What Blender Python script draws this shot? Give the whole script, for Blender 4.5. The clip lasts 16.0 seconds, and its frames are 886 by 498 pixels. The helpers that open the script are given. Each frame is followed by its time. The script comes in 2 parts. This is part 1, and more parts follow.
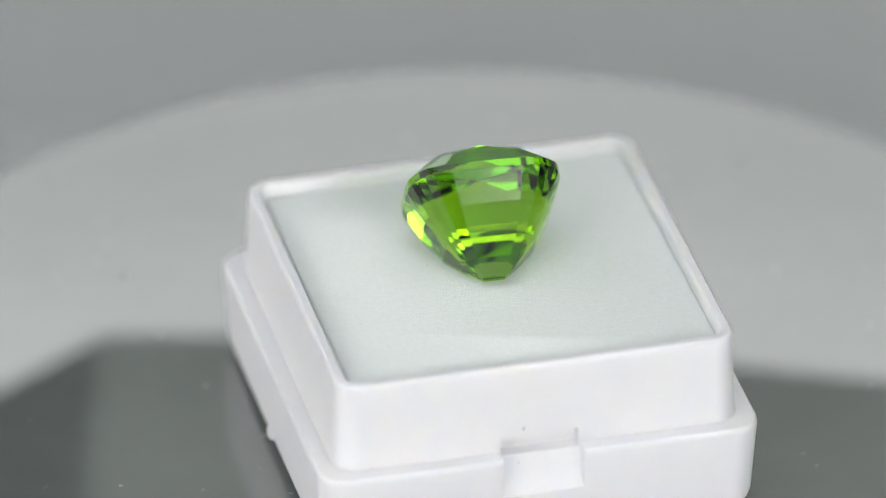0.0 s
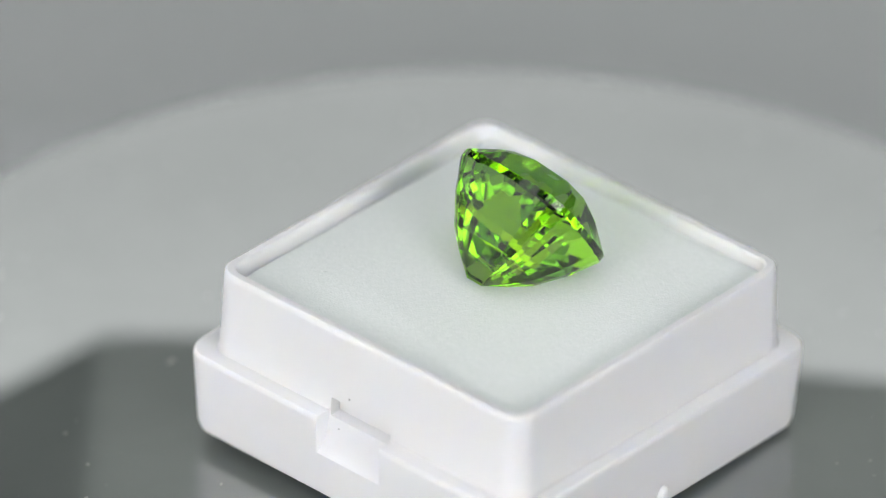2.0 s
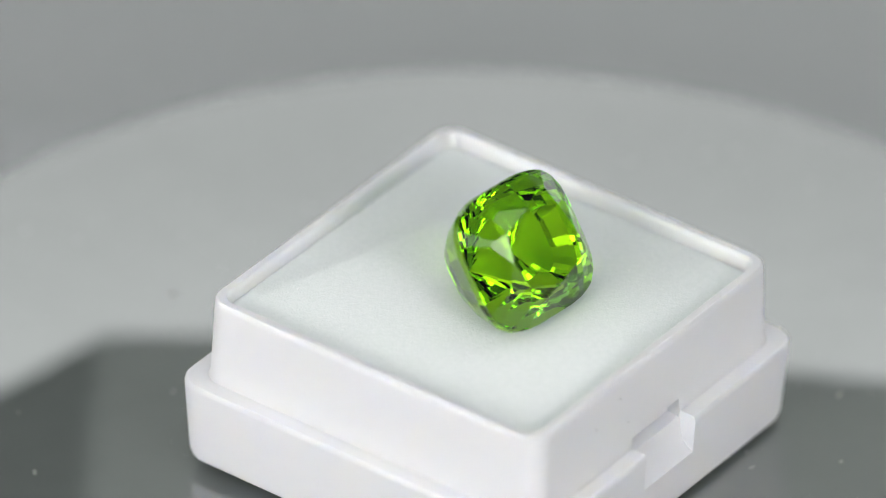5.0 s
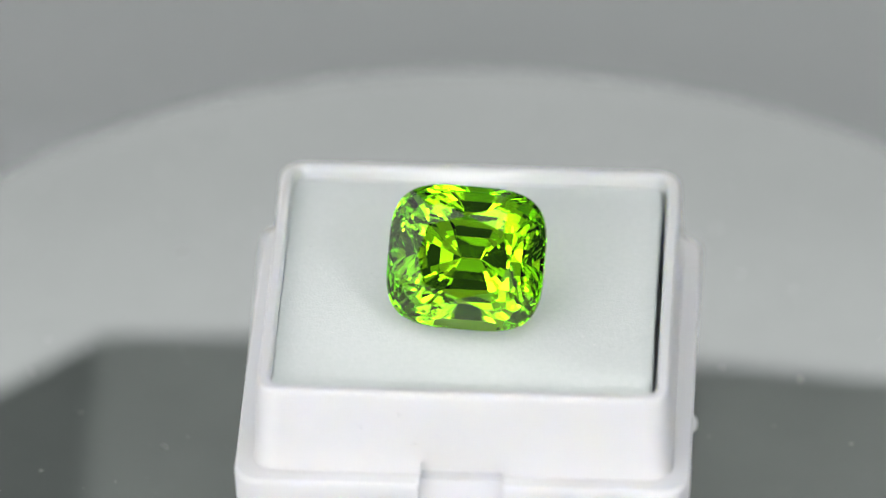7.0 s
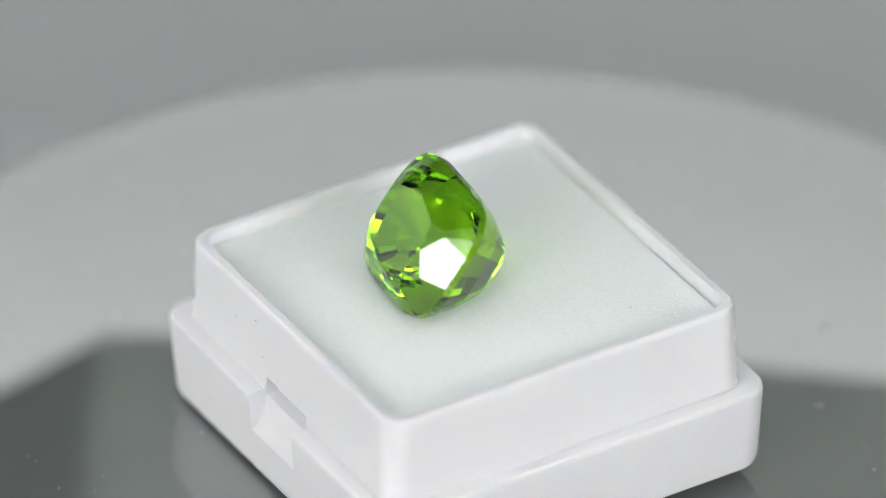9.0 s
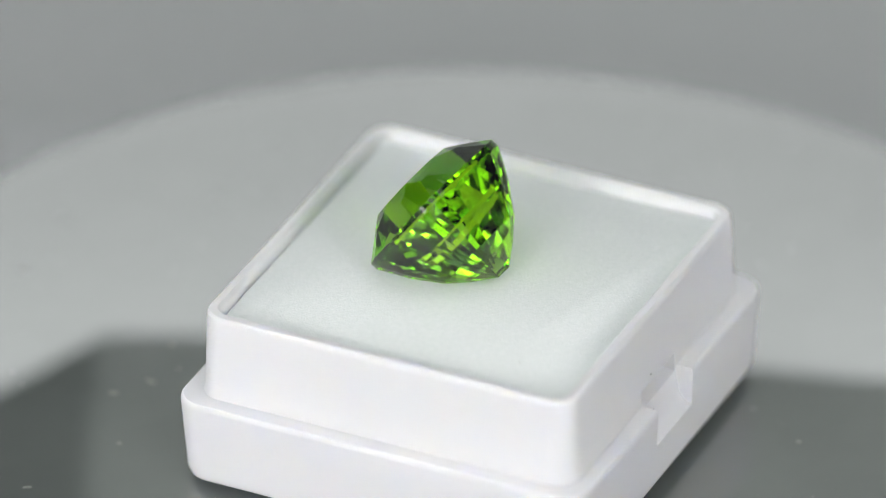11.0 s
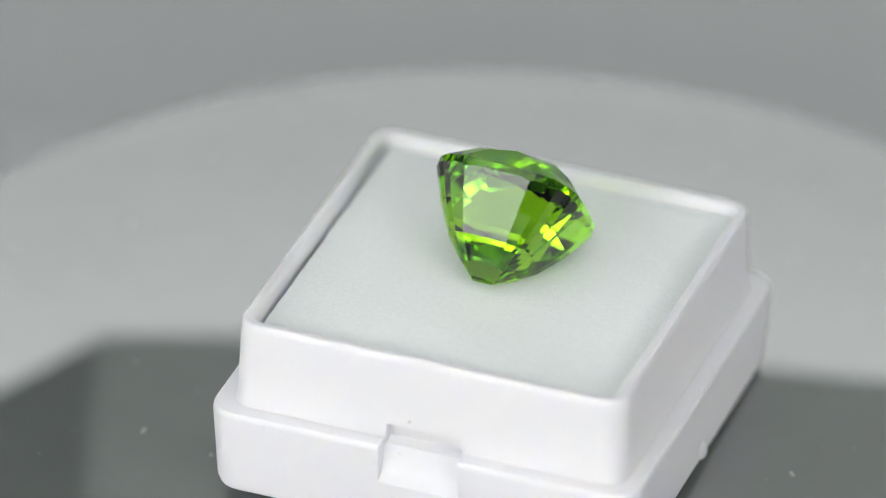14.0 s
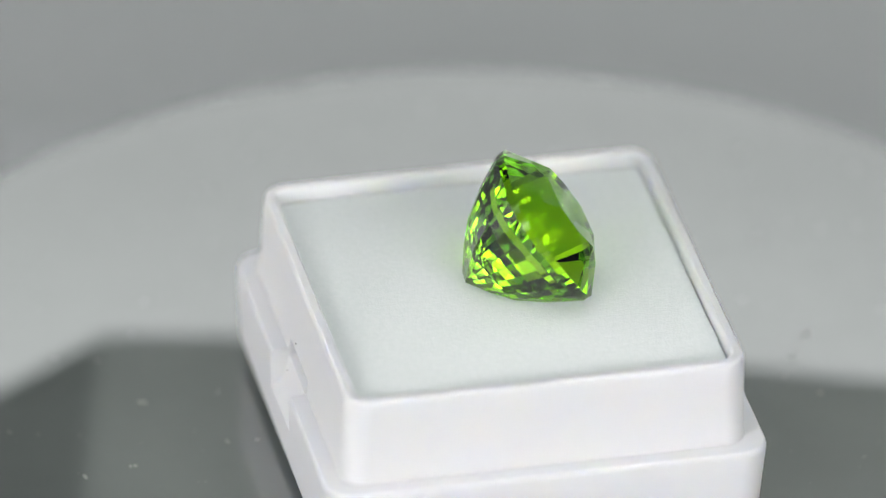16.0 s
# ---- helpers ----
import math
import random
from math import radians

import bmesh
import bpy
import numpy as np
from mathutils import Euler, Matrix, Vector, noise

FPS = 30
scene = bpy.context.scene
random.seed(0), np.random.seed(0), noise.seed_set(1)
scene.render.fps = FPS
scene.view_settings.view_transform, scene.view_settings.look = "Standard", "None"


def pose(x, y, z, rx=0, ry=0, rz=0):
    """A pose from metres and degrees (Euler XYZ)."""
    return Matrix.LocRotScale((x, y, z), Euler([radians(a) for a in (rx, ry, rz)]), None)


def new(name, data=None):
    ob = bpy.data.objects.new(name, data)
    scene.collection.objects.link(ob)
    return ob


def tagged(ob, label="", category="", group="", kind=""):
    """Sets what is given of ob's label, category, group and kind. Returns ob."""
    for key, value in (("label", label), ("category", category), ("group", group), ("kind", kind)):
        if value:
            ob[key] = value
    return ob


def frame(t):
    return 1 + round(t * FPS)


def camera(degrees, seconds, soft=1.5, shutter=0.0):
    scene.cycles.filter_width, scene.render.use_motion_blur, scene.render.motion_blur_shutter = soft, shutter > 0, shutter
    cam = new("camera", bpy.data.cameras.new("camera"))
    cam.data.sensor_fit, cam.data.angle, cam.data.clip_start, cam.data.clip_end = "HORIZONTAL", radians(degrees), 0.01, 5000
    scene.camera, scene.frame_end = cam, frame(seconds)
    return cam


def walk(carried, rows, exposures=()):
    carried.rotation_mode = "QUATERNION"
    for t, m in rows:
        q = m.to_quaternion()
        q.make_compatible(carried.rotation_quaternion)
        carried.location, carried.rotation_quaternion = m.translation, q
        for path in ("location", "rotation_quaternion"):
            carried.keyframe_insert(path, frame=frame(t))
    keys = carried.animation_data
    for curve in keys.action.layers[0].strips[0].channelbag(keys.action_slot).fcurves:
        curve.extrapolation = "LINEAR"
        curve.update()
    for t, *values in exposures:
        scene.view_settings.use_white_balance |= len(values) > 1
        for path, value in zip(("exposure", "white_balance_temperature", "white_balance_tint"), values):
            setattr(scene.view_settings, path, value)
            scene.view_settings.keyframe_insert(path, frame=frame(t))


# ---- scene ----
PLATTER_Z = 0.0232
FOOT = 0.0007
cam = camera(5.5, 16.0, soft=1.1)
HERE = pose(0.0, -0.52399, PLATTER_Z + 0.01282 + 0.34431, 56.8116, -0.30256, 0.49166)
walk(cam, [(0.0, HERE), (16.0, HERE)])
cam.data.dof.use_dof = True
cam.data.dof.focus_distance = 0.625
cam.data.dof.aperture_fstop = 15.0
scene.view_settings.exposure = -0.08

# ---- world and lights ----
world = bpy.data.worlds.new("room_light")
scene.world = world
world.use_nodes = True
world.node_tree.nodes["Background"].inputs[0].default_value = (0.80, 0.90, 0.92, 1)
world.node_tree.nodes["Background"].inputs[1].default_value = 0.08

FABRIC_GLOW, TOP_GLOW, STRIP_GLOW, BACK_GLOW = 0.5, 1.06, 1.42, 1.62
LOW_GLOW, HALO_GLOW, CORE_GLOW = 1.25, 4.4, 17.0


# ---- materials ----
def material(name, base, rough=0.5, metal=0.0, ior=1.5):
    m = bpy.data.materials.new(name)
    m.use_nodes = True
    b = m.node_tree.nodes["Principled BSDF"]
    b.inputs["Base Color"].default_value = (*base, 1)
    b.inputs["Roughness"].default_value = rough
    b.inputs["Metallic"].default_value = metal
    b.inputs["IOR"].default_value = ior
    return m


def vary(m, scale, low, high, detail=4.0):
    """Base colour wandering between two colours by a noise of that scale."""
    nt = m.node_tree
    co = nt.nodes.new("ShaderNodeTexCoord")
    nz = nt.nodes.new("ShaderNodeTexNoise")
    nz.inputs["Scale"].default_value = scale
    nz.inputs["Detail"].default_value = detail
    ramp = nt.nodes.new("ShaderNodeValToRGB")
    ramp.color_ramp.elements[0].position, ramp.color_ramp.elements[1].position = 0.35, 0.65
    ramp.color_ramp.elements[0].color, ramp.color_ramp.elements[1].color = (*low, 1), (*high, 1)
    nt.links.new(co.outputs["Object"], nz.inputs["Vector"])
    nt.links.new(nz.outputs["Fac"], ramp.inputs["Fac"])
    nt.links.new(ramp.outputs["Color"], nt.nodes["Principled BSDF"].inputs["Base Color"])
    return m


def relief(m, scale, strength, distance, detail=3.0):
    nt = m.node_tree
    co = nt.nodes.new("ShaderNodeTexCoord")
    nz = nt.nodes.new("ShaderNodeTexNoise")
    nz.inputs["Scale"].default_value = scale
    nz.inputs["Detail"].default_value = detail
    bump = nt.nodes.new("ShaderNodeBump")
    bump.inputs["Strength"].default_value = strength
    bump.inputs["Distance"].default_value = distance
    nt.links.new(co.outputs["Object"], nz.inputs["Vector"])
    nt.links.new(nz.outputs["Fac"], bump.inputs["Height"])
    nt.links.new(bump.outputs["Normal"], nt.nodes["Principled BSDF"].inputs["Normal"])
    return m


def glow(name, colour, strength):
    m = bpy.data.materials.new(name)
    m.use_nodes = True
    b = m.node_tree.nodes["Principled BSDF"]
    b.inputs["Base Color"].default_value = (0.2, 0.2, 0.2, 1)
    b.inputs["Emission Color"].default_value = (*colour, 1)
    b.inputs["Emission Strength"].default_value = strength
    return m


PLASTIC = relief(vary(material("white_plastic", (0.82, 0.82, 0.84), 0.48, ior=1.46), 120, (0.80, 0.806, 0.83), (0.815, 0.821, 0.842)), 900, 0.03, 0.0001)
FOAM = relief(vary(material("white_foam", (0.74, 0.78, 0.77), 0.9), 2600, (0.845, 0.895, 0.88), (0.88, 0.925, 0.912)), 6500, 0.5, 0.0001, 4.0)


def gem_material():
    """Clear green stone: tinted where light goes in or out, and again at each total reflection inside, in place of
    absorption.
    """
    m = bpy.data.materials.new("green_gemstone")
    m.use_nodes = True
    nt = m.node_tree
    nt.nodes.remove(nt.nodes["Principled BSDF"])
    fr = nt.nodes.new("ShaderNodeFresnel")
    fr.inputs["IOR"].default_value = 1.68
    through_it = nt.nodes.new("ShaderNodeBsdfRefraction")
    through_it.inputs["Color"].default_value = (0.57, 0.83, 0.075, 1)
    through_it.inputs["Roughness"].default_value = 0.006
    through_it.inputs["IOR"].default_value = 1.68
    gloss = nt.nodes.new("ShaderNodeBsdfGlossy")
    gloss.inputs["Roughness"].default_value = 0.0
    # colours only strong reflections; stands in for light lost along the inner path
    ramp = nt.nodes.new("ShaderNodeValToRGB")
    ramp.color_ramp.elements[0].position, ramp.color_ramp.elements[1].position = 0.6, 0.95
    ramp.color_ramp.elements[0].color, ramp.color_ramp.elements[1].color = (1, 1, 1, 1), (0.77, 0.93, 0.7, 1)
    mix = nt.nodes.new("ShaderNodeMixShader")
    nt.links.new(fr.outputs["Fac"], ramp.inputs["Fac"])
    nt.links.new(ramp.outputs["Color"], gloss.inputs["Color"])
    nt.links.new(fr.outputs["Fac"], mix.inputs["Fac"])
    nt.links.new(through_it.outputs["BSDF"], mix.inputs[1])
    nt.links.new(gloss.outputs["BSDF"], mix.inputs[2])
    nt.links.new(mix.outputs["Shader"], nt.nodes["Material Output"].inputs["Surface"])
    return m


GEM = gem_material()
for key, value in (("Subsurface Weight", 0.35), ("Subsurface Scale", 0.0012), ("Subsurface Radius", (0.8, 0.9, 1.2))):
    PLASTIC.node_tree.nodes["Principled BSDF"].inputs[key].default_value = value
PLATTER = vary(material("black_acrylic", (0.05, 0.055, 0.053), 0.03, ior=2.75), 60, (0.116, 0.131, 0.125), (0.134, 0.150, 0.143))
TABLE = vary(material("grey_laminate", (0.3, 0.3, 0.3), 0.55), 6, (0.385, 0.402, 0.40), (0.425, 0.442, 0.438))
SHEET = vary(material("light_grey_card", (0.5, 0.5, 0.5), 0.6), 14, (0.40, 0.418, 0.418), (0.45, 0.47, 0.47))
BLACK = vary(material("black_cloth", (0.02, 0.02, 0.02), 0.8), 40, (0.015, 0.015, 0.015), (0.03, 0.03, 0.03))
CARD = vary(material("grey_card", (0.42, 0.45, 0.43), 0.8), 20, (0.29, 0.315, 0.295), (0.325, 0.35, 0.33))
METAL = material("brushed_aluminium", (0.6, 0.6, 0.6), 0.35, 1.0)
DUST = material("pale_dust", (0.20, 0.21, 0.20), 0.9)
LINT = material("white_lint", (0.95, 0.95, 0.95), 0.6)
SPECK = material("dark_speck", (0.05, 0.05, 0.05), 0.9)
FABRIC = glow("wing_fill_glow", (1.0, 0.99, 0.99), FABRIC_GLOW)
TOP_FILL = glow("top_fill_glow", (0.98, 1.0, 1.0), TOP_GLOW)
STRIP_FABRIC = glow("tent_strip_fabric", (0.92, 0.98, 1.0), STRIP_GLOW)
LEFT_FILL = glow("left_fill_glow", (1.0, 0.995, 0.98), 0.9)
LOW_FILL = glow("low_fill_glow", (0.96, 1.0, 0.99), LOW_GLOW)


def graded_back_fabric():
    """Glowing white fabric, its glow graded dimmer towards its lower edge so the platter's far rim reflects less."""
    m = glow("graded_back_glow", (0.96, 1.0, 0.99), BACK_GLOW)
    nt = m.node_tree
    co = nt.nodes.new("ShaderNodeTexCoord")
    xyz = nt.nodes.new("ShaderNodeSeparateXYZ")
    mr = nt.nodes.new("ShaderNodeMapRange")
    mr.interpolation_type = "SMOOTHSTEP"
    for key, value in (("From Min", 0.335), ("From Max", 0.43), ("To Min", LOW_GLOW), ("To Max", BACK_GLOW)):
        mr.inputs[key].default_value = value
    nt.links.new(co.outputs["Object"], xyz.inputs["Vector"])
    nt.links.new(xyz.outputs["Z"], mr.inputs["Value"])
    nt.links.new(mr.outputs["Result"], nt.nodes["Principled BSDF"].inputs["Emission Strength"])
    return m


def lamp_lit_fabric():
    """White fabric with a lamp close behind it: paler all over, with a hot core round the object's origin."""
    m = glow("lamp_lit_fabric", (1.0, 0.985, 0.99), 1.0)
    nt = m.node_tree
    co = nt.nodes.new("ShaderNodeTexCoord")
    far = nt.nodes.new("ShaderNodeVectorMath")
    far.operation = "LENGTH"
    squeeze = nt.nodes.new("ShaderNodeMapping")
    squeeze.inputs["Scale"].default_value = (1, 1, 0.5)
    nt.links.new(co.outputs["Object"], squeeze.inputs["Vector"])
    nt.links.new(squeeze.outputs["Vector"], far.inputs[0])
    mr = nt.nodes.new("ShaderNodeMapRange")
    mr.interpolation_type = "SMOOTHSTEP"
    for key, value in (("From Min", 0.047), ("From Max", 0.056), ("To Min", HALO_GLOW + CORE_GLOW), ("To Max", HALO_GLOW)):
        mr.inputs[key].default_value = value
    nt.links.new(far.outputs["Value"], mr.inputs["Value"])
    nt.links.new(mr.outputs["Result"], nt.nodes["Principled BSDF"].inputs["Emission Strength"])
    return m


LAMP_FABRIC = lamp_lit_fabric()
BACK_FABRIC = graded_back_fabric()


# ---- mesh tools ----
def link(name, bm, mat, parent=None, label="", smooth=None):
    me = bpy.data.meshes.new(name)
    bm.to_mesh(me)
    bm.free()
    me.materials.append(mat)
    if smooth is not None:
        for f in me.polygons:
            f.use_smooth = True
        me.set_sharp_from_angle(angle=radians(smooth))
    ob = new(name, me)
    ob.parent = parent
    return tagged(ob, label)


part = link


def rounded_square(bm, hx, hy, r, z, n=8):
    vs = []
    for cx, cy, a0 in ((1, 1, 0), (-1, 1, 90), (-1, -1, 180), (1, -1, 270)):
        for i in range(n + 1):
            a = radians(a0 + 90 * i / n)
            vs.append(bm.verts.new((cx * (hx - r) + r * math.cos(a), cy * (hy - r) + r * math.sin(a), z)))
    return vs


def loft(rings, caps=(True, True)):
    """Rings of (half x, half y, corner radius, z) joined one after the other."""
    bm = bmesh.new()
    rows = [rounded_square(bm, *r) for r in rings]
    for a, b in zip(rows, rows[1:]):
        for i in range(len(a)):
            j = (i + 1) % len(a)
            bm.faces.new((a[i], a[j], b[j], b[i]))
    if caps[0]:
        bm.faces.new(rows[0][::-1])
    if caps[1]:
        bm.faces.new(rows[-1])
    bmesh.ops.recalc_face_normals(bm, faces=bm.faces)
    return bm


def turned(profile, n=96):
    """A solid of revolution from (radius, z) pairs, closed on the axis."""
    bm = bmesh.new()
    rows = []
    for r, z in profile:
        rows.append([bm.verts.new((r * math.cos(2 * math.pi * i / n), r * math.sin(2 * math.pi * i / n), z)) for i in range(n)])
    for a, b in zip(rows, rows[1:]):
        for i in range(n):
            j = (i + 1) % n
            bm.faces.new((a[i], a[j], b[j], b[i]))
    bm.faces.new(rows[0][::-1])
    bm.faces.new(rows[-1])
    bmesh.ops.recalc_face_normals(bm, faces=bm.faces)
    return bm


def slab(x0, x1, y0, y1, z0, z1, bevel=0.0):
    bm = bmesh.new()
    bmesh.ops.create_cube(bm, size=1)
    bmesh.ops.scale(bm, vec=(x1 - x0, y1 - y0, z1 - z0), verts=bm.verts)
    bmesh.ops.translate(bm, vec=((x0 + x1) / 2, (y0 + y1) / 2, (z0 + z1) / 2), verts=bm.verts)
    if bevel:
        bmesh.ops.bevel(bm, geom=bm.edges[:], offset=bevel, segments=2, affect="EDGES", profile=0.5)
    return bm


def prism(points, x0, x1):
    """A solid whose outline in y and z runs from x0 to x1."""
    bm = bmesh.new()
    a = [bm.verts.new((x0, y, z)) for y, z in points]
    b = [bm.verts.new((x1, y, z)) for y, z in points]
    for i in range(len(a)):
        j = (i + 1) % len(a)
        bm.faces.new((a[i], a[j], b[j], b[i]))
    bm.faces.new(a[::-1])
    bm.faces.new(b)
    bmesh.ops.recalc_face_normals(bm, faces=bm.faces)
    return bm


def carve(ob, cutters):
    """Cuts the solids out of ob for good."""
    made = []
    for bm in cutters:
        me = bpy.data.meshes.new("cutter")
        bm.to_mesh(me)
        bm.free()
        c = new("cutter", me)
        made.append(c)
        mod = ob.modifiers.new("cut", "BOOLEAN")
        mod.operation, mod.object, mod.solver = "DIFFERENCE", c, "EXACT"
    got = bpy.data.meshes.new_from_object(ob.evaluated_get(bpy.context.evaluated_depsgraph_get()))
    ob.modifiers.clear()
    ob.data = got
    for c in made:
        bpy.data.objects.remove(c)
    for f in got.polygons:
        f.use_smooth = True
    got.set_sharp_from_angle(angle=radians(35))
    even = ob.modifiers.new("even_normals", "WEIGHTED_NORMAL")
    even.keep_sharp, even.weight = True, 100


# ---- table ----
def table():
    ob = link("tabletop", slab(-0.64, 0.64, -0.56, 0.70, -0.03, 0, 0.003), TABLE)
    tagged(ob, "grey laminate tabletop under the turntable", "tabletop", kind="structure")
    ob = link("base_sheet", slab(-0.16, 0.16, -0.12, 0.0711, 0, 0.0012, 0.0003), SHEET)
    ob.rotation_euler = (0, 0, radians(-3.2))
    tagged(ob, "light grey card lying flat under the turntable", "card")


# ---- turntable ----
def turntable():
    t = tagged(new("turntable"), "round black glossy acrylic turntable on a low base", "turntable")
    t.location = (0, 0, 0.0012)
    z = PLATTER_Z - FOOT - 0.0012
    part("motor_base", turned([(0.036, 0), (0.038, 0.001), (0.038, z - 0.009), (0.037, z - 0.0075)], 72), BLACK, t, "black round motor base", 40)
    R = 0.0487
    fillet = [(R - 0.002 + 0.002 * math.cos(a), z - 0.002 + 0.002 * math.sin(a)) for a in [math.pi / 2 * i / 8 for i in range(9)]]
    p = part("platter", turned([(0.02, z - 0.0075), (R - 0.0005, z - 0.0075), (R, z - 0.0070)] + fillet + [(0.02, z)], 160), PLATTER, t, "glossy dark platter with dust on it", 40)
    rnd = random.Random(5)
    bm = bmesh.new()
    for i in range(420):
        r, a, s = 0.046 * math.sqrt(rnd.random()), rnd.uniform(0, 6.283), rnd.choice((0.00005, 0.00006, 0.00008, 0.00012, 0.0002))
        stretch, turn = rnd.choice((1, 1, 1.3, 3)), rnd.uniform(0, 6.28)
        ring = []
        for k in range(6):
            b, q = 6.283 * k / 6, s * rnd.uniform(0.6, 1.1)
            x, y = q * math.cos(b) * stretch, q * math.sin(b)
            ring.append((r * math.cos(a) + x * math.cos(turn) - y * math.sin(turn), r * math.sin(a) + x * math.sin(turn) + y * math.cos(turn)))
        low = [bm.verts.new((x, y, z - 0.00001)) for x, y in ring]
        tip = bm.verts.new((sum(x for x, y in ring) / 6, sum(y for x, y in ring) / 6, z + s * 0.25))
        for k in range(6):
            bm.faces.new((low[k], low[(k + 1) % 6], tip))
    tagged(part("dust", bm, DUST, p, "pale dust specks"), kind="stuff")
    return p


# ---- gem box ----
TILT = pose(0, 0, PLATTER_Z + 0.01282) @ pose(0, 0, 0, -1.35) @ pose(0, 0, -0.01282)
SEAT = TILT @ pose(0.000338, 0.001301, 0, 0, 0, 14.952)


def scoop(side):
    """Finger scoop in the flange: a recess in the wall and a slope that runs out through the flange."""
    s = side
    recess = [(0.0160, 0.0075), (0.0131, 0.0075), (0.0131, 0.0061), (0.0142, 0.0060), (0.0160, 0.0060)]
    slope = [(0.0175, 0.0069), (0.0140, 0.0069), (0.0140, 0.0060), (0.01415, 0.0050), (0.0143, 0.0043), (0.0147, 0.0038), (0.01525, 0.0035), (0.0175, 0.0034)]
    return [prism([(s * r, z) for r, z in line], -half, half) for line, half in ((recess, 0.0027), (slope, 0.00285))]


def gem_box():
    box = tagged(new("gem_box"), "open square white plastic gem box with a stepped flange", "gem box")
    b = part("flange", loft([(0.0146, 0.0146, 0.0016, 0.0), (0.01490, 0.01490, 0.0018, 0.0002), (0.01506, 0.01506, 0.0019, 0.0007),
                             (0.01532, 0.01532, 0.0019, 0.0060), (0.01528, 0.01528, 0.0019, 0.0063), (0.01515, 0.01515, 0.0018, 0.00645), (0.0130, 0.0130, 0.0014, 0.0065)]),
             PLASTIC, box, "wider lower flange with finger scoops")
    carve(b, scoop(-1) + scoop(1))
    for side in (-1, 1):
        bm = bmesh.new()
        bmesh.ops.create_uvsphere(bm, u_segments=16, v_segments=10, radius=1)
        bmesh.ops.transform(bm, matrix=Matrix.Translation((side * 0.01505, 0, 0.0012)) @ Matrix.Diagonal((0.00045, 0.00055, 0.0007, 1)), verts=bm.verts)
        part("peg", bm, PLASTIC, box, "small rounded moulded peg", 60)
    # unseen foot, added so the box's reflection starts lower on the platter
    part("foot", loft([(0.0100, 0.0100, 0.0016, -FOOT), (0.0102, 0.0102, 0.0016, -FOOT + 0.0003), (0.0104, 0.0104, 0.0016, 0.0001)]), PLASTIC, box, "unseen inset foot added to lift the box off its reflection", 40)
    h = 0.01282
    t = part("tray", loft([(0.01412, 0.01412, 0.0017, 0.00643), (0.01400, 0.01400, 0.0017, 0.0068), (0.01382, 0.01382, 0.0017, h - 0.0005), (0.01375, 0.01375, 0.0016, h - 0.00015),
                           (0.01360, 0.01360, 0.0015, h), (0.01312, 0.01312, 0.0011, h), (0.01298, 0.01298, 0.0010, h - 0.00015), (0.01293, 0.01293, 0.0009, h - 0.0004),
                           (0.01285, 0.01285, 0.0009, 0.0072)]), PLASTIC, box, "upright tray wall with a rounded rim")
    carve(t, scoop(-1) + scoop(1))
    for x, y, z, size in ((-0.0011, -1, 0.0080, 0.00007), (-0.0016, -1, 0.0056, 0.00004), (0.0042, 1, 0.0112, 0.00005), (0.0032, 1, 0.0088, 0.00004), (0.0068, 1, 0.0101, 0.00005)):
        bm = bmesh.new()
        bmesh.ops.create_icosphere(bm, subdivisions=1, radius=size)
        wall = 0.0140 - 0.00018 * (z - 0.0068) / 0.0055 if z > 0.0065 else 0.0144
        bmesh.ops.transform(bm, matrix=Matrix.Translation((x, y * wall, z)) @ Matrix.Diagonal((1.0, 0.6, 1.3, 1)), verts=bm.verts)
        part("speck", bm, SPECK, box, "tiny dark speck")
    return box


def flakes(bm, spots, z):
    """Small uneven flakes: rows of x, y, size, stretch, turn."""
    for x0, y0, size, stretch, turn in spots:
        ring = []
        for k in range(6):
            b = 6.283 * k / 6
            q = size * (0.7 + 0.3 * math.sin(5 * k + 1000 * x0))
            x, y = q * math.cos(b) * stretch, q * math.sin(b)
            ring.append((x0 + x * math.cos(turn) - y * math.sin(turn), y0 + x * math.sin(turn) + y * math.cos(turn)))
        low = [bm.verts.new((x, y, z - 0.00002)) for x, y in ring]
        tip = bm.verts.new((x0, y0, z + size * 0.5))
        for k in range(6):
            bm.faces.new((low[k], low[(k + 1) % 6], tip))
    return bm


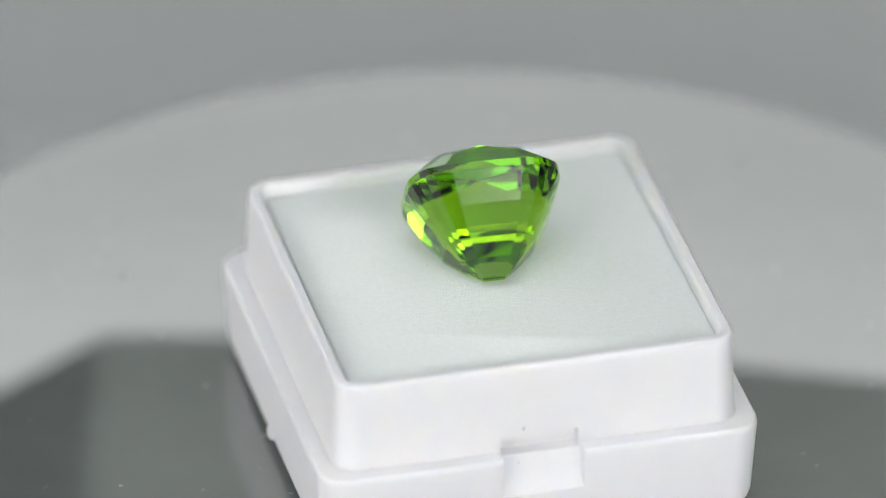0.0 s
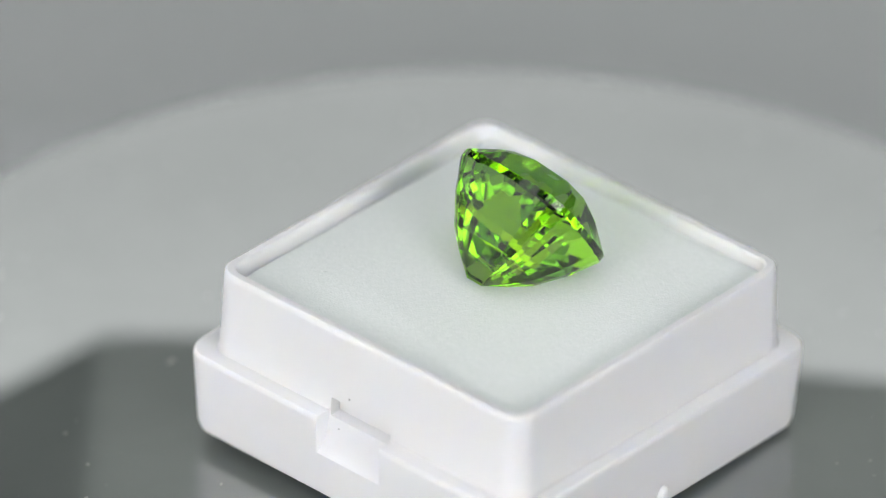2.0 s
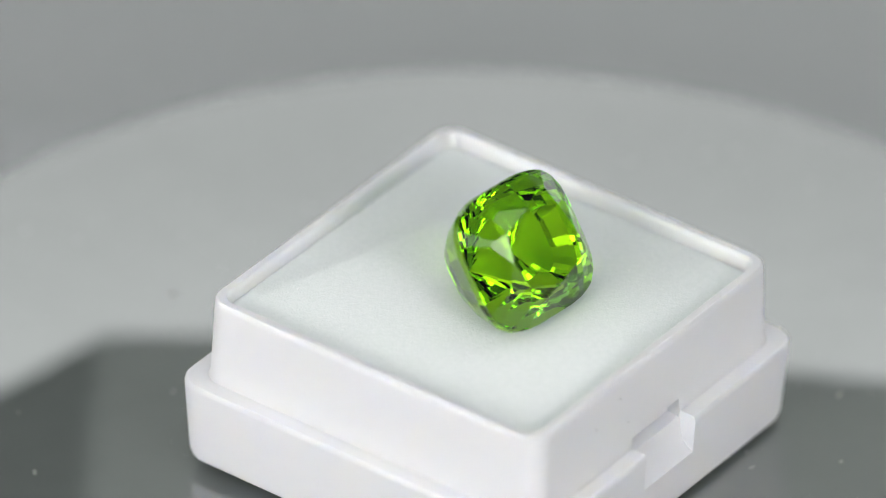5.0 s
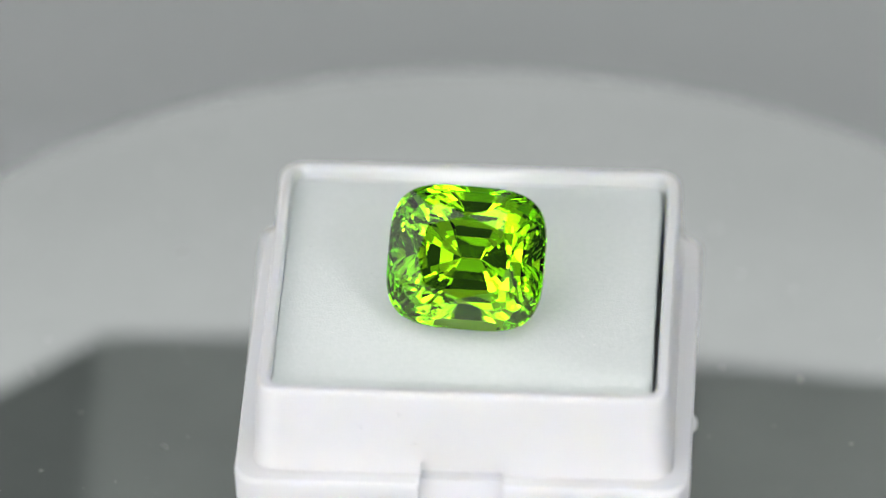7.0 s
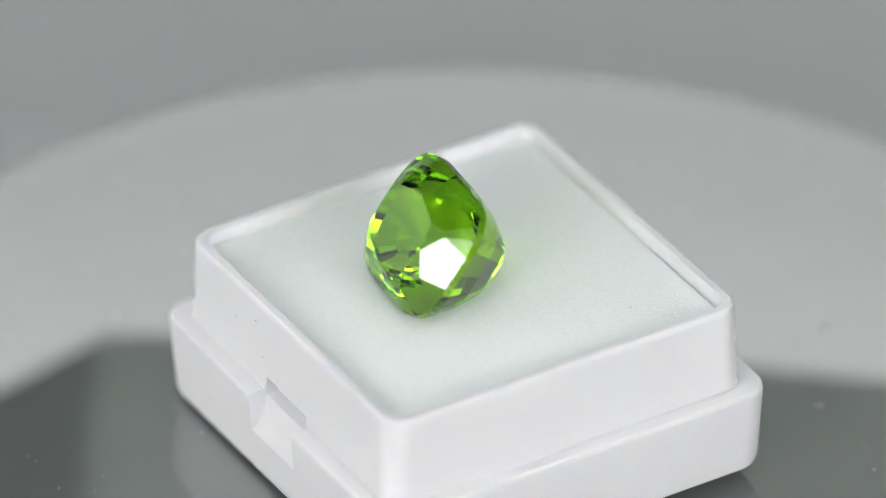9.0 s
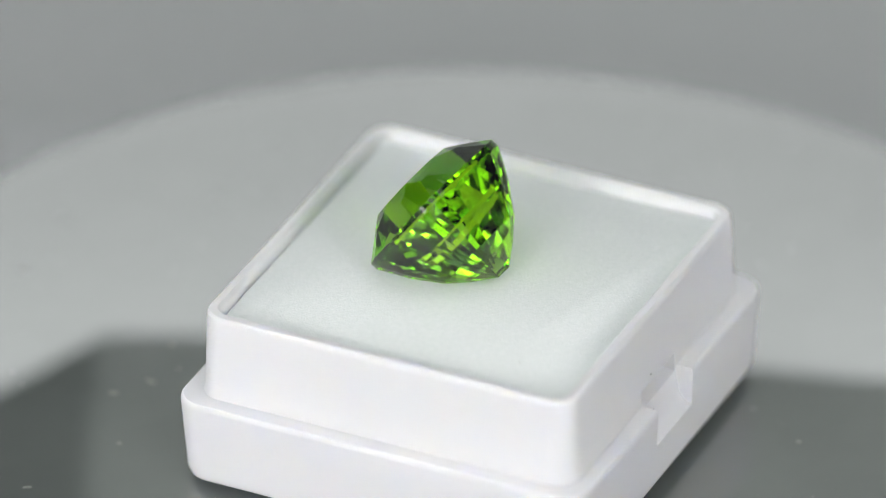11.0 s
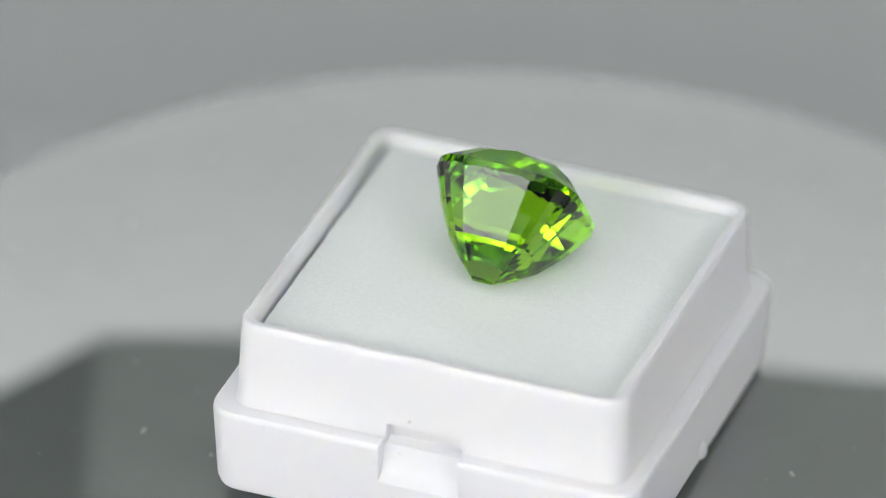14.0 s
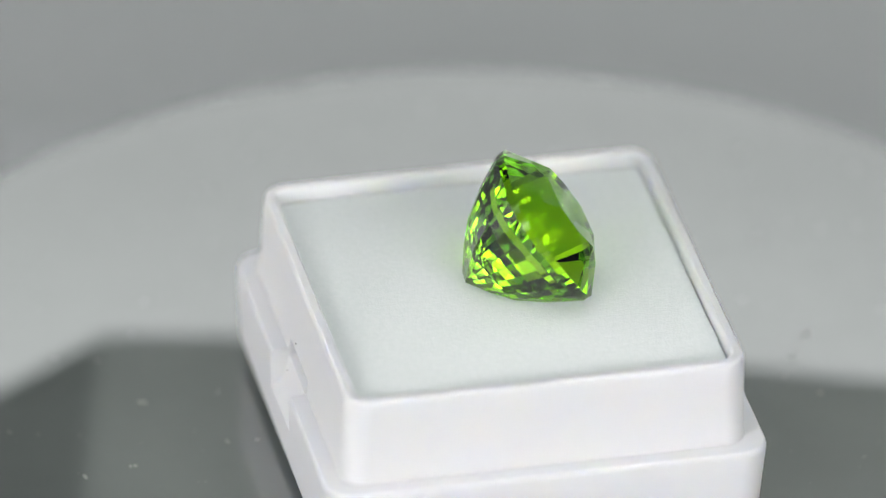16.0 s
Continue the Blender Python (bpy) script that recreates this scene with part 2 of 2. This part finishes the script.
def foam_pad():
    """A soft pad with ragged cut sides; its top lies below the rim of the box."""
    rnd = random.Random(3)
    bm = bmesh.new()
    n, rows = 60, []
    rough = [[rnd.uniform(-1, 1) for _ in range(4 * n)] for _ in range(2)]
    for inset, z, rag in ((0.00005, 0.0072, 0.3), (0.0, 0.0112, 0.6), (0.0, 0.01175, 1.0), (0.00006, 0.0119, 1.0), (0.00018, 0.01196, 0.7)):
        row = []
        for side in range(4):
            for i in range(n):
                k = side * n + i
                u = -1 + 2 * i / n
                hx, hy = 0.01273 - inset, 0.01284 - inset
                x, y = ((u, -1), (1, u), (-u, 1), (-1, -u))[side]
                ease = min(1.0, (1 - abs(u)) * 12)
                d = 1 - (1 - ease) * 0.008 + rag * (0.0016 * rough[0][k] + 0.0016 * rough[0][(k // 3 * 3) % (4 * n)])
                row.append(bm.verts.new((x * hx * d, y * hy * d, z + (rag * 0.00002 * rough[1][k] if z > 0.0116 else 0))))
        rows.append(row)
    for a, b in zip(rows, rows[1:]):
        for i in range(4 * n):
            j = (i + 1) % (4 * n)
            bm.faces.new((a[i], a[j], b[j], b[i]))
    bm.faces.new(rows[0][::-1])
    bm.faces.new(rows[-1])
    bmesh.ops.recalc_face_normals(bm, faces=bm.faces)
    pad = tagged(link("foam_pad", bm, FOAM, None, "", 50), "white fine-grained foam pad set in the gem box", "foam pad")
    spots = [(rnd.uniform(-0.012, 0.012), rnd.uniform(-0.012, 0.012), rnd.choice((0.00003, 0.00004, 0.00006, 0.00009)), rnd.choice((1, 1, 1.5)), rnd.uniform(0, 6.28)) for _ in range(240)]
    tagged(part("lint", flakes(bmesh.new(), spots, 0.01196), LINT, pad, "tiny white grains"), kind="stuff")
    spots = [(rnd.uniform(-0.012, 0.012), rnd.uniform(-0.012, 0.012), 0.00003, rnd.choice((1, 1, 2, 4)), rnd.uniform(0, 6.28)) for _ in range(12)]
    tagged(part("dark_specks", flakes(bmesh.new(), spots, 0.01196), SPECK, pad, "tiny dark specks"), kind="stuff")
    return pad


# ---- gemstone ----
L, W, POW = 0.379, 0.345, 3.6
KEEL, DEPTH, CROWN = 0.047, 0.473, 0.16
UNIT = 0.014


def reach(a):
    """How far the cushion outline reaches in the direction a."""
    q = POW / (POW - 1)
    return (abs(L * math.cos(a)) ** q + abs(W * math.sin(a)) ** q) ** (1 / q)


def gemstone():
    planes = []

    def facet(deg, r0, z0, r1, z1):
        """A facet facing the azimuth deg that passes r0 at z0 and r1 at z1."""
        a = radians(deg)
        out = Vector((math.cos(a), math.sin(a), 0))
        n = out * abs(z1 - z0) + Vector((0, 0, 1)) * (-(r1 - r0) if z1 > z0 else (r1 - r0))
        planes.append((out * r0 + Vector((0, 0, z0)), n.normalized()))

    def keel(a):
        return KEEL * abs(math.cos(a))

    for i in range(56):
        a = 2 * math.pi * i / 56
        facet(math.degrees(a), reach(a), 0.03, reach(a) - 0.0001, -0.03)
    # pavilion: four rows of step facets, all round
    levels = [(-0.018, 1.0), (-0.172, 0.783), (-0.3087, 0.5295), (-0.3877, 0.3), (-DEPTH, 0.0)]
    full = (0, 13, 27, 44, 60, 73, 90)
    for (z0, k0), (z1, k1), quarter in zip(levels, levels[1:], (full, full, full, (0, 13, 27, 60, 73, 90))):
        for deg in sorted({(f * d + o) % 360 for d in quarter for f, o in ((1, 0), (-1, 180), (1, 180), (-1, 360))}):
            a = radians(deg)
            facet(deg, k0 * reach(a) + (1 - k0) * keel(a), z0, k1 * reach(a) + (1 - k1) * keel(a), z1)
    planes.append((Vector((0, 0, -DEPTH + 0.0015)), Vector((0, 0, -1))))
    # crown: table, eight mains, eight stars, sixteen girdle facets
    planes.append((Vector((0, 0, CROWN)), Vector((0, 0, 1))))
    for deg, r in ((0, 0.222), (42, 0.231), (90, 0.200)):
        for d in {deg, 180 - deg, 180 + deg, 360 - deg}:
            facet(d, reach(radians(d)), 0.018, r, CROWN)
    for deg, mid, edge in ((14, (0.275, 0.12), 0.214), (72, (0.135, 0.25), 0.191)):
        r = mid[0] * math.cos(radians(deg)) + mid[1] * math.sin(radians(deg))
        for d in (deg, 180 - deg, 180 + deg, 360 - deg):
            facet(d, r, 0.112, edge, CROWN)
    for deg, mid in ((5, (0.275, 0.12)), (23.5, (0.275, 0.12)), (71, (0.135, 0.25)), (86, (0.135, 0.25))):
        r = mid[0] * math.cos(radians(deg)) + mid[1] * math.sin(radians(deg))
        for d in (deg, 180 - deg, 180 + deg, 360 - deg):
            facet(d, reach(radians(d)), 0.018, r, 0.112)

    bm = bmesh.new()
    bmesh.ops.create_cube(bm, size=1.4)
    for co, no in planes:
        got = bmesh.ops.bisect_plane(bm, geom=bm.verts[:] + bm.edges[:] + bm.faces[:], dist=1e-5, plane_co=co, plane_no=no, clear_outer=True)
        cut = [e for e in got["geom_cut"] if isinstance(e, bmesh.types.BMEdge)]
        open_edges = [e for e in cut if e.is_valid and len(e.link_faces) == 1]
        if len(open_edges) > 2:
            bmesh.ops.edgeloop_fill(bm, edges=open_edges)
    bmesh.ops.remove_doubles(bm, verts=bm.verts, dist=2e-4)
    bmesh.ops.dissolve_limit(bm, angle_limit=radians(0.5), verts=bm.verts, edges=bm.edges)
    bmesh.ops.recalc_face_normals(bm, faces=bm.faces)
    bm.faces.index_update()
    bm.normal_update()
    kinds = {}
    for f in bm.faces:
        up = f.normal.z
        kinds[f.index] = "table_facet" if up > 0.999 else "crown" if up > 0.2 else "girdle" if up > -0.2 else "pavilion"
    turn = pose(0, 0, 0, 0, 0, math.degrees(0.1861)) @ pose(0, 0, 0, math.degrees(-0.9572)) @ pose(0, 0, 0, 0, 0, math.degrees(-0.0168))
    bmesh.ops.transform(bm, matrix=Matrix.Scale(UNIT, 4) @ turn, verts=bm.verts)
    low = min(v.co.z for v in bm.verts)
    bmesh.ops.translate(bm, vec=(0, 0, -low), verts=bm.verts)
    stone = tagged(new("gemstone"), "bright green faceted cushion-cut gemstone lying tilted on the foam", "gemstone")
    for kind, words in (("table_facet", "flat polished top facet"), ("crown", ""), ("girdle", "thin faceted edge band"), ("pavilion", "deep step-cut lower half")):
        piece = bm.copy()
        bmesh.ops.delete(piece, geom=[f for f in piece.faces if kinds[f.index] != kind], context="FACES")
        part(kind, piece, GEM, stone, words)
    bm.free()
    return stone


GEM_SEAT = TILT @ pose(-0.0132 * UNIT, 0.2911 * UNIT, 0.01282 - 0.0706 * UNIT)


# ---- light frame ----
def light_frame():
    """An added, unseen metal frame round the turntable that carries glowing fabric panels; the camera looks in between
    the front ones.
    """
    t = tagged(new("light_frame"), "unseen metal frame added to carry glowing white panels round the table", "light frame")
    w, y0, y1, top = 0.555, -0.44, 0.62, 0.85
    part("back_light_window", slab(-0.11, 0.11, y1 - 0.004, y1 - 0.001, 0.332, 0.52), BACK_FABRIC, t, "bright upper back panel, its glow graded dimmer downwards")
    # unseen fill, added to brighten the platter's far rim, the table and the stone
    part("low_back_fill", slab(-0.45, 0.45, y1 - 0.004, y1 - 0.001, 0.03, 0.332), LOW_FILL, t, "unseen lower back panel added as fill light")
    # overhead fill, added out of view to light the foam and the stone
    part("roof_fill", slab(-w, w, -0.2, 0.24, top, top + 0.003), TOP_FILL, t, "unseen fill panel added over the turntable")
    # added glow that brightens faces turned to the left
    part("side_fill", slab(-w - 0.003, -w, y0 + 0.01, 0.25, 0.0, 0.6), LEFT_FILL, t, "unseen fill panel added on the left side")
    part("front_strip", slab(-0.13, 0.13, y0 - 0.003, y0, 0.395, top), STRIP_FABRIC, t)
    for s in (-1, 1):
        x0, x1 = sorted((s * 0.13, s * w))
        # dim wings, added as front fill round the lamp windows
        part("front_wing", slab(x0, x1, y0 - 0.003, y0, 0, top), FABRIC, t)
        cx, cz = (-0.28, 0.22) if s < 0 else (0.284, 0.215)
        x0, x1 = sorted((s * 0.155, s * 0.50))
        f = part("lamp_window", slab(x0 - cx, x1 - cx, 0, 0.003, (0.148 if s < 0 else 0.164) - cz, (0.36 if s < 0 else 0.475) - cz), LAMP_FABRIC, t, "fabric window with a lamp shining through")
        f.location = (cx, y0 + 0.001, cz)
        part("side_bar", slab(s * w - 0.006, s * w + 0.006, y0, y1, top + 0.004, top + 0.016), METAL, t)
        for y in (y0 - 0.01, y1 + 0.008):
            part("pole", slab(s * w - 0.006, s * w + 0.006, y - 0.006, y + 0.006, 0, top + 0.016), METAL, t)
    for z in (0.03, 0.52):
        part("cross_bar", slab(-w, w, y1, y1 + 0.008, z - 0.004, z + 0.004), METAL, t)
    part("cross_bar", slab(-w, w, 0.06, 0.07, top + 0.004, top + 0.012), METAL, t)


def dark_reflection_card():
    """An added, unseen upright grey card with a hinged black flap, hung over the far rim to darken the platter's
    reflection.
    """
    z = PLATTER_Z + 1.91 * UNIT - 2 * FOOT - 0.0005
    c = tagged(new("dark_reflection_card"), "unseen grey card and black flap added to darken the platter's reflection", "studio card")
    c.location = (-2.12 * UNIT, 3.6 * UNIT, z)

    def sheet(x0, y0, x1, y1, lean, top):
        """An upright sheet over the line from x0, y0 to x1, y1; its start leans by lean over its height."""
        side = Vector((y1 - y0, x0 - x1, 0)).normalized() * 0.0008
        bm = bmesh.new()
        low = [Vector((x0, y0, 0)) * UNIT, Vector((x1, y1, 0)) * UNIT]
        high = [Vector((x0 + lean, y0, top)) * UNIT, Vector((x1, y1, top)) * UNIT]
        ring = [low[0], low[1], high[1], high[0]]
        a = [bm.verts.new(v) for v in ring]
        b = [bm.verts.new(v - side) for v in ring]
        for i in range(4):
            j = (i + 1) % 4
            bm.faces.new((a[i], a[j], b[j], b[i]))
        bm.faces.new(a)
        bm.faces.new(b[::-1])
        bmesh.ops.recalc_face_normals(bm, faces=bm.faces)
        return bm

    part("card", sheet(0.0, 0.0, 5.5, -0.53, -0.16, 1.3), CARD, c)
    part("flap", sheet(-0.02, -0.02, -1.2, -1.15, -0.16, 1.3), BLACK, c, "black flap")
    bm = slab(-0.002, 0.002, -0.002, 0.002, 1.25 * UNIT, 0.855 - z)
    bmesh.ops.translate(bm, vec=(0.034, 0.001, 0), verts=bm.verts)
    part("hanging_rod", bm, METAL, c)


table()
platter = turntable()
box = gem_box()
pad = foam_pad()
gem = gemstone()
light_frame()
dark_reflection_card()


# ---- what turns ----
def motions():
    speed = 28.197
    times = [0.5 * i for i in range(33)]
    spin = [(t, pose(0, 0, 0, 0, 0, -speed * t)) for t in times]
    walk(platter, spin)
    walk(box, [(t, m @ SEAT) for t, m in spin])
    walk(pad, [(t, m @ SEAT @ pose(0.00017, 0, 0)) for t, m in spin])
    walk(gem, [(t, m @ GEM_SEAT) for t, m in spin])


motions()
